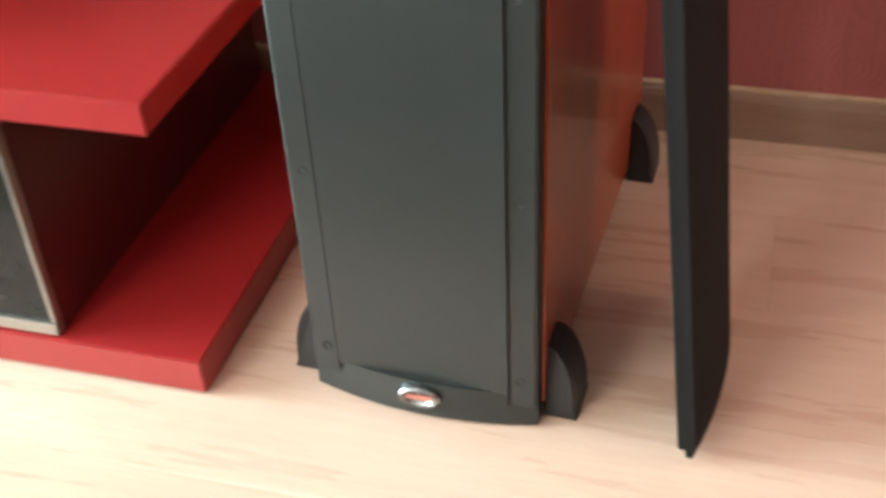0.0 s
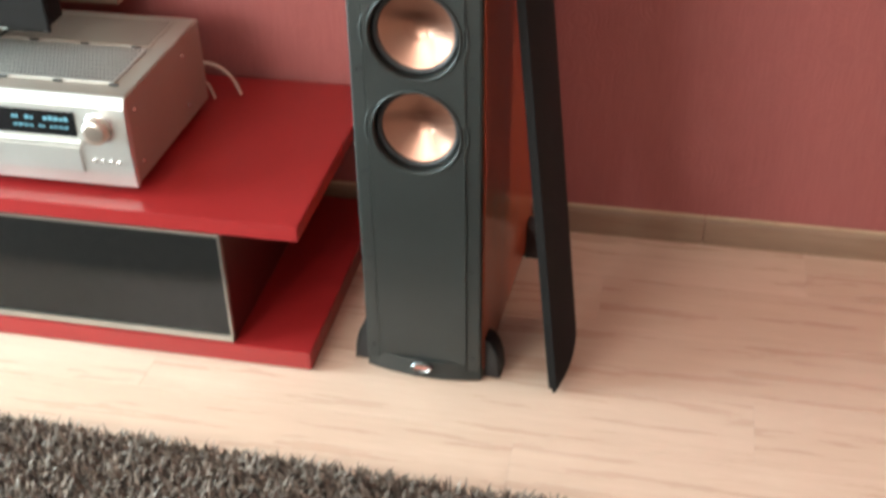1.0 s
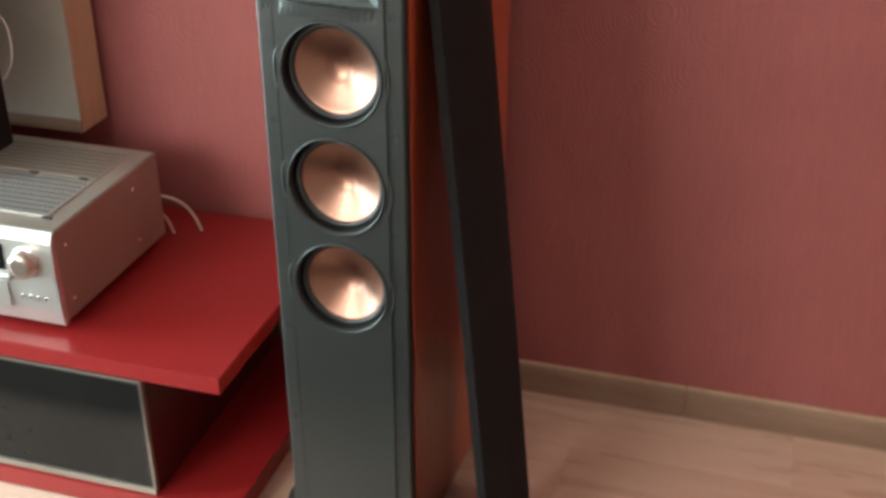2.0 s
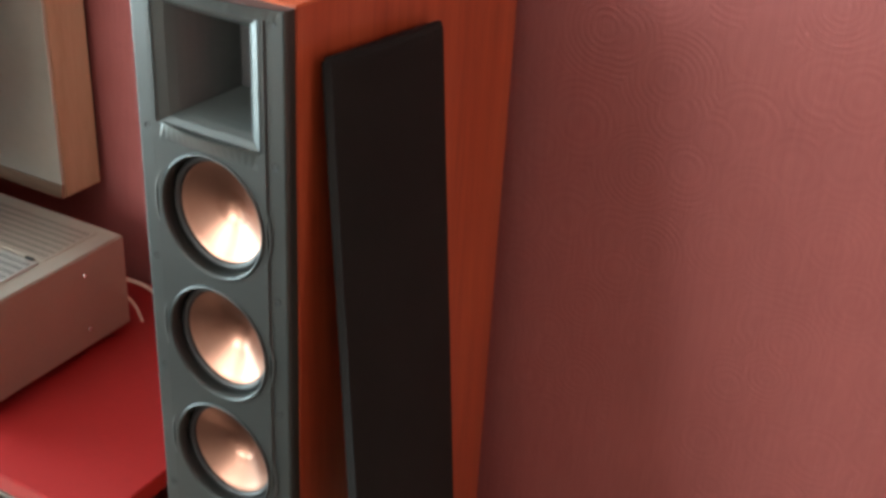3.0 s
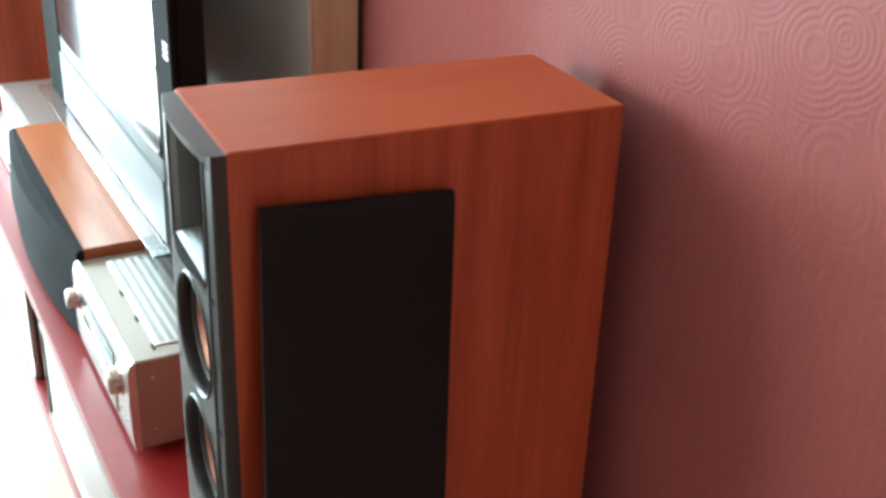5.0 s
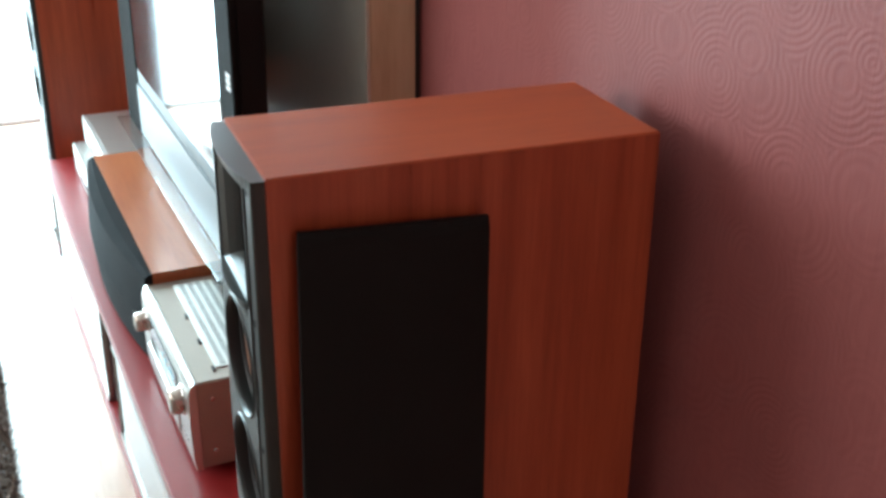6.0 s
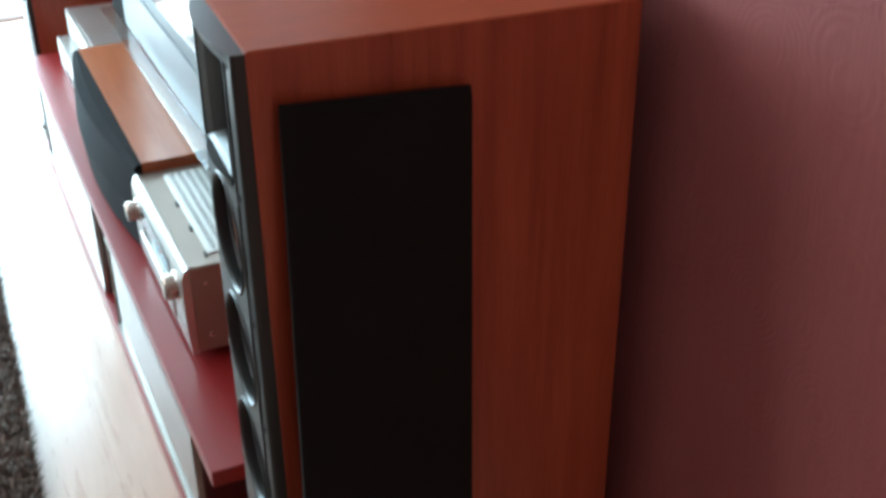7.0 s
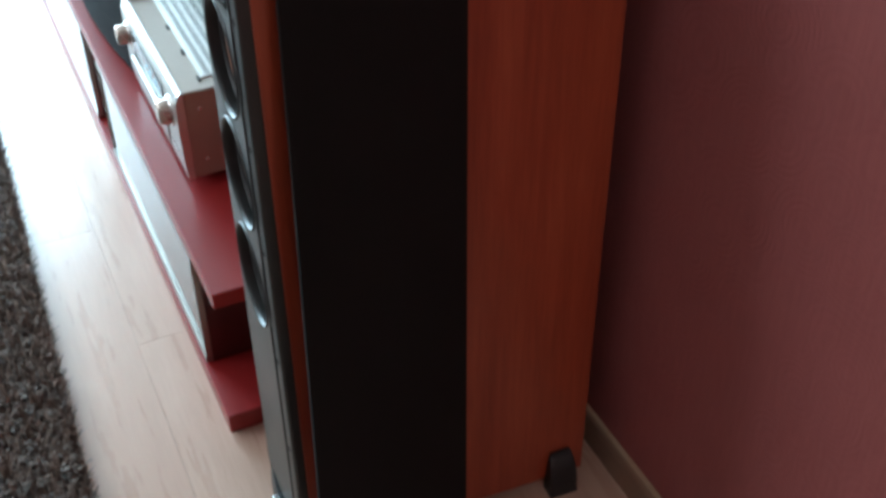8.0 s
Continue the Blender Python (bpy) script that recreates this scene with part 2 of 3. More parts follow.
def tube(points, radius, n=8):
    bm = bmesh.new()
    rings = []
    pts = [Vector(p) for p in points]
    for i, p in enumerate(pts):
        d = (pts[min(i + 1, len(pts) - 1)] - pts[max(i - 1, 0)]).normalized()
        side = d.cross(Vector((0.31, 0.2, 0.93))).normalized()
        up = side.cross(d)
        rings.append([bm.verts.new(p + radius * (math.cos(2 * math.pi * k / n) * side + math.sin(2 * math.pi * k / n) * up)) for k in range(n)])
    for a, b in zip(rings, rings[1:]):
        for k in range(n):
            bm.faces.new((a[k], a[(k + 1) % n], b[(k + 1) % n], b[k]))
    bm.faces.new(rings[0])
    bm.faces.new(rings[-1])
    return bm


def curve_points(keys, steps=8):
    """A smooth line through the keys."""
    out = []
    k = [Vector(p) for p in keys]
    k = [2 * k[0] - k[1]] + k + [2 * k[-1] - k[-2]]
    for i in range(1, len(k) - 2):
        for s in range(steps):
            t = s / steps
            a, b, c, d = k[i - 1], k[i], k[i + 1], k[i + 2]
            out.append(0.5 * (2 * b + (c - a) * t + (2 * a - 5 * b + 4 * c - d) * t * t + (3 * b - 3 * c + d - a) * t ** 3))
    return out + [k[-2]]


# ---- the room ----
def wall_with_opening(name, axis, at, thick, lo, hi, opening, mat, label):
    """A wall across one axis, from lo to hi along the other, with one opening (u0, u1, z0, z1) or none."""
    bm = bmesh.new()
    u0, u1, z0, z1 = opening if opening else (hi, hi, 0, 0)
    pieces = [(lo, u0, 0, ZC)] if not opening else [(lo, u0, 0, ZC), (u1, hi, 0, ZC), (u0, u1, 0, z0), (u0, u1, z1, ZC)]
    for a, b, c, d in pieces:
        if b - a < 1e-4 or d - c < 1e-4:
            continue
        if axis == 0:
            add_box(bm, (at, a, c), (at + thick, b, d))
        else:
            add_box(bm, (a, at, c), (b, at + thick, d))
    return tagged(part(name, bm, mat), label, "wall", kind="structure")


wall_with_opening("wall_north", 1, Y1, 0.15, X0 - 0.15, X1 + 0.15, None, M_WALL, "deep red embossed wallpaper wall")
wall_with_opening("wall_west", 0, X0 - 0.15, 0.15, Y0, Y1, WIN_A, M_WHITE, "cream painted end wall with a tall glazed door opening")
wall_with_opening("wall_east", 0, X1, 0.15, Y0, Y1, WIN_C, M_WALL, "deep red wallpapered end wall with a window opening")
wall_with_opening("wall_south", 1, Y0 - 0.15, 0.15, X0 - 0.15, X1 + 0.15, WIN_B, M_BEIGE, "beige painted wall with a wide window")
tagged(part("ceiling", box((X0 - 0.15, Y0 - 0.15, ZC), (X1 + 0.15, Y1 + 0.15, ZC + 0.12)), M_WHITE), "flat cream painted ceiling", "ceiling", kind="structure")
tagged(part("ground", box((-60, -60, -0.6), (60, 60, -0.5)), plain("garden_ground", (0.06, 0.08, 0.04), (0.10, 0.12, 0.07), 0.9)), "dull green ground outside the room", "ground", kind="structure")


tagged(part("backdrop", box((-5.45, -7.0, -0.5), (-5.4, 3.0, 4.0)), glow("bright_overcast_distance", (0.86, 0.96, 1.0), 3.0)), "bright hazy daylight beyond the glazed door", "backdrop", kind="structure")


def window_unit(name, axis, at, u0, u1, z0, z1, leaves, label):
    w = thing(name, None, label, "window", kind="structure")
    def bx(a, b, c, d, dep0, dep1):
        return box((at + dep0, a, c), (at + dep1, b, d), 0.004) if axis == 0 else box((a, at + dep0, c), (b, at + dep1, d), 0.004)
    f = 0.06
    for a, b, c, d in ((u0, u1, z0, z0 + f), (u0, u1, z1 - f, z1), (u0, u0 + f, z0 + f, z1 - f), (u1 - f, u1, z0 + f, z1 - f)):
        part("window_frame", bx(a, b, c, d, -0.09, -0.03), M_PVC, w)
    step = (u1 - u0 - 2 * f) / leaves
    for i in range(leaves):
        a = u0 + f + i * step
        if i:
            part("mullion", bx(a - 0.035, a + 0.035, z0 + f, z1 - f, -0.09, -0.03), M_PVC, w)
        p = part("pane", bx(a + (0.035 if i else 0), a + step - (0.035 if i < leaves - 1 else 0), z0 + f, z1 - f, -0.065, -0.059), M_GLASS, w)
        p.visible_shadow = False
    return w


window_unit("window_1", 0, X0, *WIN_A, 1, "tall white framed glazed garden door")
window_unit("window_3", 0, X1 + 0.12, *WIN_C, 1, "narrow white framed window in the red end wall")
window_unit("window_2", 1, Y0, *WIN_B, 3, "white framed window in the beige wall")


# baseboards along the red wall: two lengths with a thin lighter top edge
def baseboard(x0, x1):
    b = thing("baseboard", pose(0, 0, 0), "greyish oak baseboard along the red wall", "baseboard", kind="structure")
    pts = [(Y1, 0.0), (Y1 - 0.016, 0.0), (Y1 - 0.016, 0.060), (Y1 - 0.013, 0.068), (Y1 - 0.007, 0.072), (Y1, 0.072)]
    part("board", extrude_profile(pts, 0, x0, x1), M_BASE, b)
    part("top_edge", extrude_profile([(Y1, 0.0722), (Y1 - 0.009, 0.0722), (Y1 - 0.009, 0.0745), (Y1 - 0.005, 0.0765), (Y1, 0.0765)], 0, x0, x1), M_PANELE, b, "pale rounded top edge")
    return b


baseboard(X0, 0.575)
baseboard(0.577, X1)

# ---- loudspeakers ----
SW, SD, SH = 0.127, 0.560, 1.278      # half width, depth, height
WOOFERS = (0.976, 0.781, 0.587)
HORN = (-0.085, 0.085, 1.090, 1.258)


def hole_cell(bm, x0, x1, z0, z1, zc, r, y, depth, n=64):
    """A square of the front panel with a round hole and its inner wall."""
    ring, back, edge = [], [], []
    for i in range(n):
        a = 2 * math.pi * (i + 0.5) / n
        c, s = math.cos(a), math.sin(a)
        ring.append(bm.verts.new((r * c, y, zc + r * s)))
        back.append(bm.verts.new((r * c, y + depth, zc + r * s)))
        k = min(((x1 if c > 0 else x0) / c) if abs(c) > 1e-6 else 9, (((z1 if s > 0 else z0) - zc) / s) if abs(s) > 1e-6 else 9)
        edge.append(bm.verts.new((k * c, y, zc + k * s)))
    for i in range(n):
        j = (i + 1) % n
        bm.faces.new((ring[i], ring[j], edge[j], edge[i]))
        bm.faces.new((ring[i], back[i], back[j], ring[j]))
    for sx in (x0, x1):
        for sz in (z0, z1):
            k = min(range(n), key=lambda i: (edge[i].co.x - sx) ** 2 + (edge[i].co.z - sz) ** 2)
            edge[k].co.x, edge[k].co.z = sx, sz


def quad(bm, pts):
    return bm.faces.new([bm.verts.new(p) for p in pts])


def speaker_baffle():
    bm = bmesh.new()
    c, e = 0.0935, 0.1245
    y, ys, yb = -0.002, 0.0004, 0.020
    cuts = [0.4895, 0.684, 0.8785, 1.0735]
    for zc, z0, z1 in zip(reversed(WOOFERS), cuts, cuts[1:]):
        hole_cell(bm, -c, c, z0, z1, zc, 0.0895, y, 0.02)
    quad(bm, [(-c, y, 0.045), (c, y, 0.045), (c, y, 0.4895), (-c, y, 0.4895)])
    hx0, hx1, hz0, hz1 = HORN
    z0, z1 = 1.0735, SH - 0.004
    quad(bm, [(-c, y, z0), (c, y, z0), (c, y, hz0), (-c, y, hz0)])
    quad(bm, [(-c, y, hz1), (c, y, hz1), (c, y, z1), (-c, y, z1)])
    quad(bm, [(-c, y, hz0), (hx0, y, hz0), (hx0, y, hz1), (-c, y, hz1)])
    quad(bm, [(hx1, y, hz0), (c, y, hz0), (c, y, hz1), (hx1, y, hz1)])
    for s in (-1, 1):
        prof = [(c, y), (c + 0.0015, ys + 0.0006), (c + 0.003, ys), (e - 0.004, ys + 0.0008), (e - 0.0012, ys + 0.0022), (e, ys + 0.006), (e, yb)]
        for (xa, ya), (xb, yb2) in zip(prof, prof[1:]):
            quad(bm, [(s * xa, ya, 0.03), (s * xb, yb2, 0.03), (s * xb, yb2, z1), (s * xa, ya, z1)])
    quad(bm, [(-e, yb, z1), (-e, ys + 0.006, z1), (-c, y, z1), (c, y, z1), (e, ys + 0.006, z1), (e, yb, z1)])
    bmesh.ops.remove_doubles(bm, verts=bm.verts[:], dist=1e-5)
    return bm


def horn_mesh():
    hx0, hx1, hz0, hz1 = HORN
    zc, hw, hh = (hz0 + hz1) / 2, (hx1 - hx0) / 2, (hz1 - hz0) / 2
    bm = bmesh.new()
    rows = []
    for k in range(9):
        t = k / 8
        w = hw + (0.015 - hw) * t ** 0.75
        h = hh + (0.042 - hh) * t ** 0.75
        y = -0.001 + 0.085 * (t ** 1.25)
        row, n = [], 6
        for (ax, az), (bx, bz) in (((-1, -1), (1, -1)), ((1, -1), (1, 1)), ((1, 1), (-1, 1)), ((-1, 1), (-1, -1))):
            for i in range(n):
                u = i / n
                row.append(bm.verts.new(((ax + (bx - ax) * u) * w, y, zc + (az + (bz - az) * u) * h)))
        rows.append(row)
    for a, b in zip(rows, rows[1:]):
        for i in range(len(a)):
            j = (i + 1) % len(a)
            bm.faces.new((a[i], a[j], b[j], b[i]))
    return bm


def rim_mesh():
    """The raised lip round the horn's mouth."""
    hx0, hx1, hz0, hz1 = HORN
    bm = bmesh.new()
    t = 0.003
    for lo, hi in (((hx0 - t, -0.0036, hz0 - t), (hx1 + t, 0.0, hz0)), ((hx0 - t, -0.0036, hz1), (hx1 + t, 0.0, hz1 + t)),
                   ((hx0 - t, -0.0036, hz0), (hx0, 0.0, hz1)), ((hx1, -0.0036, hz0), (hx1 + t, 0.0, hz1))):
        add_box(bm, lo, hi, 0.002)
    return bm


def foot_mesh(s):
    """Outrigger foot: a low quarter dome that leans on the cabinet's side."""
    bm = bmesh.new()
    rows = []
    for k in range(9):
        a = (math.pi / 2) * k / 8
        x, z = 0.035 * math.sin(a), 0.012 + 0.080 * math.cos(a)
        half = 0.028 - 0.008 * (1 - math.sin(a))
        rows.append([bm.verts.new((s * x, dy * half, z)) for dy in (-1, -0.75, 0.75, 1)])
        rows[-1][0].co.x -= s * 0.004 * math.sin(a)
        rows[-1][3].co.x -= s * 0.004 * math.sin(a)
    rows.append([bm.verts.new((s * 0.035, dy * 0.028, 0.0)) for dy in (-1, -0.75, 0.75, 1)])
    for a, b in zip(rows, rows[1:]):
        for i in range(3):
            bm.faces.new((a[i], a[i + 1], b[i + 1], b[i]))
    base = [bm.verts.new((0, dy * 0.028, 0.0)) for dy in (-1, 1)]
    for i, b in ((0, base[0]), (3, base[1])):
        bm.faces.new([r[i] for r in rows] + [b])
    return bm


def loudspeaker(m, label):
    sp = thing("floor_speaker", m, label, "loudspeaker", "pair of floor speakers")
    for s in (-1, 1):
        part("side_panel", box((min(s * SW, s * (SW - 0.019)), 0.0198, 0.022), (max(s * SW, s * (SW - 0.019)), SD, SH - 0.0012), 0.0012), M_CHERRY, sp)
    part("back_panel", box((-SW + 0.0192, SD - 0.02, 0.022), (SW - 0.0192, SD - 0.001, SH - 0.020), 0.001), M_RUBBER, sp, "black back panel")
    part("bottom_panel", box((-SW + 0.0192, 0.0235, 0.022), (SW - 0.0192, SD - 0.0205, 0.041), 0.001), M_RUBBER, sp)
    part("top_panel", box((-SW + 0.0006, 0.0202, SH - 0.019), (SW - 0.0006, SD - 0.0006, SH), 0.0015), M_CHERRY_TOPLIT, sp)
    part("front_panel", speaker_baffle(), M_BAFFLE, sp)
    pts = [(-0.1245, 0.0225)] + [(0.1245 * u, 0.004 - 0.018 * (1 - u * u)) for u in [-1 + i / 8 for i in range(17)]] + [(0.1245, 0.0225)]
    plinth = extrude_profile(pts, 2, 0.004, 0.046)
    for v in plinth.verts:
        if v.co.z > 0.04 and v.co.y < 0.015:
            v.co.y += 0.005
    part("plinth", plinth, M_BAFFLE, sp)
    def bowed(z0, z1, bow, lean):
        pts = [(-0.1235, 0.021)] + [(0.1235 * u, 0.003 - bow * (1 - u * u)) for u in [-1 + i / 8 for i in range(17)]] + [(0.1235, 0.021)]
        bm = extrude_profile(pts, 2, z0, z1)
        for v in bm.verts:
            if v.co.z < (z0 + z1) / 2 and v.co.y < 0.01:
                v.co.y += lean * (1 - (v.co.x / 0.1235) ** 2)
        return bm
    part("crown", bowed(HORN[3] + 0.001, SH - 0.0035, 0.017, 0.006), M_HORN, sp, "bowed grey top of the front panel")
    sill = extrude_profile([(0.082 * u, -0.0016 - 0.013 * (1 - u * u)) for u in [-1 + i / 8 for i in range(17)]] + [(0.082, 0.004), (-0.082, 0.004)], 2, HORN[2] - 0.024, HORN[2] + 0.001)
    for v in sill.verts:
        if v.co.z < HORN[2] - 0.01 and v.co.y < 0:
            v.co.y = -0.0022
    part("horn_sill", sill, M_HORN, sp, "bulging grey sill under the horn")
    b = part("badge", lathe([(0, -0.006), (0.012, -0.006), (0.016, -0.009), (0.020, -0.010), (0.0225, -0.007), (0.0235, 0.006)], 32), M_DARKCHROME, sp, "chrome oval badge ring", pose(0, -0.010, 0.030))
    b.matrix_world = pose(0, -0.010, 0.031) @ Matrix.Diagonal((1.05, 1, 0.60, 1))
    part("badge_plate", box((-0.016, -0.0075, -0.005), (0.016, -0.0055, 0.005), 0.0015), M_BADGE, b, "copper red badge plate")
    # woofers
    for z in WOOFERS:
        w = part("woofer", lathe([(0.0895, 0.020), (0.0885, -0.0025), (0.0868, -0.0045), (0.0845, -0.003), (0.0835, 0.004), (0.0830, 0.020)], 64), M_BAFFLE, sp, "dark woofer with copper cone", pose(0, 0, z), True)
        for s in (-1, 1):
            arc = [(s * 0.0985 * math.cos(a), 0.0, 0.0985 * math.sin(a)) for a in [math.radians(-26 + 52 * i / 12) for i in range(13)]]
            part("edge_lip", tube(arc, 0.0022, 6), M_HORN, w, "", None, True)
        part("surround", lathe([(0.0832, 0.019)] + [(0.0770 + 0.0060 * math.cos(a), 0.019 - 0.006 * math.sin(a)) for a in [math.pi * i / 10 for i in range(11)]] + [(0.0695, 0.020)], 64), M_RUBBER, w, "black rubber surround", None, True)
        cone = [(0.0712, 0.0185), (0.0695, 0.0190)] + [(0.0695 - 0.0415 * t, 0.0190 + 0.021 * t ** 0.9) for t in [i / 8 for i in range(1, 9)]]
        part("cone", lathe(cone, 64), M_COPPER, w, "spun copper cone", None, True)
        part("dust_cap", lathe([(0.028, 0.0400), (0.024, 0.0425), (0.019, 0.0450), (0.013, 0.0470), (0.007, 0.0482), (0.0, 0.0486)], 48), M_COPPER, w, "dished copper dust cap", None, True)
    h = part("tweeter_horn", horn_mesh(), M_HORN, sp, "grey square tweeter horn", None)
    part("horn_rim", rim_mesh(), M_HORN, h)
    part("throat", box((-0.018, 0.0830, -0.046), (0.018, 0.0850, 0.046)), M_DARK, h, "black horn throat", pose(0, 0, (HORN[2] + HORN[3]) / 2))
    for z in (1.257, 1.078, 0.886, 0.706, 0.490, 0.288, 0.064):
        for s in (-1, 1):
            part("grille_socket", lathe([(0, 0.0022), (0.0034, 0.0022), (0.0038, -0.0004), (0.0052, -0.0009), (0.0058, 0.002)], 16), M_DARK, sp, "", pose(s * 0.1065, 0.0008, z))
    for s in (-1, 1):
        for y in (0.052, 0.508):
            part("foot", foot_mesh(s), M_RUBBER, sp, "black outrigger foot", pose(s * (SW - 0.0005), y, 0))
    return sp


TOE = pose(0, 0, 0, 0, 0, -3)        # toed in towards the listener
speaker = loudspeaker(TOE, "tall cherry veneer floor speaker with three copper woofers")
far = copy_thing(speaker, pose(-2.86, 0.0, 0, 0, 0, -1))
far["label"] = "cherry floor speaker beyond the end of the bench"


def speaker_grille(m):
    """A bowed cloth frame, 0.25 wide and 1.2 tall, local x across, z up, cloth towards +y."""
    g = thing("speaker_grille", m, "long black cloth grille leaning on the speaker", "grille")
    w, h, n = 0.126, 1.213, 12
    arc = [(-w + 2 * w * i / n, 0.010 + 0.016 * (1 - (2 * i / n - 1) ** 2)) for i in range(n + 1)]
    bm = bmesh.new()
    rows = []
    for z, k in ((0.0, 0.70), (0.006, 0.92), (0.016, 1.0), (0.05, 1.0), (h / 2, 1.0), (h - 0.05, 1.0), (h - 0.016, 1.0), (h - 0.006, 0.92), (h, 0.7)):
        rows.append([bm.verts.new((x * (0.994 if k < 1 else 1), y * k, z)) for x, y in [(-w, 0.0)] + arc + [(w, 0.0)]])
    for a, b in zip(rows, rows[1:]):
        for i in range(len(a)):
            j = (i + 1) % len(a)
            bm.faces.new((a[i], a[j], b[j], b[i]))
    bm.faces.new(rows[0])
    bm.faces.new(rows[-1])
    part("cloth_cover", bm, M_GRILLE, g, "", None, False)
    fr = bmesh.new()
    for lo, hi in (((-w + 0.004, -0.008, 0.006), (-w + 0.018, 0.0, h - 0.006)), ((w - 0.018, -0.008, 0.006), (w - 0.004, 0.0, h - 0.006)),
                   ((-w + 0.018, -0.008, 0.006), (w - 0.018, 0.0, 0.024)), ((-w + 0.018, -0.008, h - 0.024), (w - 0.018, 0.0, h - 0.006))):
        add_box(fr, lo, hi, 0.001)
    part("frame", fr, M_GRILLE, g, "black plastic grille frame")
    return g


# leans on the speaker's side: the foot stands clear, the top touches
lean = math.degrees(math.asin(0.137 / 1.213))
speaker_grille(TOE @ Matrix.Translation((0.279, 0.122, 0.002)) @ pose(0, 0, 0, 0, 0, -90) @ pose(0, 0, 0, 0, -2.6, 0) @ pose(0, 0, 0, lean, 0, 0))

# ---- media bench ----
BX0, BX1 = -2.68, -0.243
BT = 0.366


def media_bench():
    b = thing("media_bench", None, "long low red lacquered bench with smoked glass compartments", "media bench")
    part("top_board", box((BX0, -0.028, BT - 0.036), (BX1, 0.602, BT), 0.002), M_LACQUER, b)
    part("bottom_board", box((BX0, -0.036, 0.004), (BX1 + 0.004, 0.586, 0.050), 0.002), M_LACQUER, b)
    for x0, x1 in ((-1.31, -0.411), (-2.52, -1.50)):
        c = part("compartment", box((x0, -0.016, 0.0502), (x1, 0.56, BT - 0.0362), 0.001), M_LACQUER_SHADED, b, "red box between the boards, coloured dark for the shade there")
        z0, z1 = 0.052, BT - 0.038
        part("glass_front", box((x0 + 0.006, -0.026, z0 + 0.016), (x1 - 0.006, -0.019, z1 - 0.006)), M_SMOKED, c, "smoked glass drop front")
        fr = bmesh.new()
        lip, side = 0.016, 0.006       # wide lower rail, thin stiles
        for lo, hi in (((x0, -0.032, z0), (x1, -0.0165, z0 + lip)), ((x0, -0.030, z1 - side), (x1, -0.0165, z1)),
                       ((x0, -0.030, z0 + lip), (x0 + side, -0.0165, z1 - side)), ((x1 - side, -0.030, z0 + lip), (x1, -0.0165, z1 - side))):
            add_box(fr, lo, hi, 0.0012)
        part("metal_frame", fr, M_ALU, c, "thin dull metal frame")
    for x in (BX0 + 0.12, -1.4, BX1 - 0.12):
        part("glide", box((x - 0.02, 0.08, 0.0), (x + 0.02, 0.5, 0.004)), M_RUBBER, b)
    return b


media_bench()


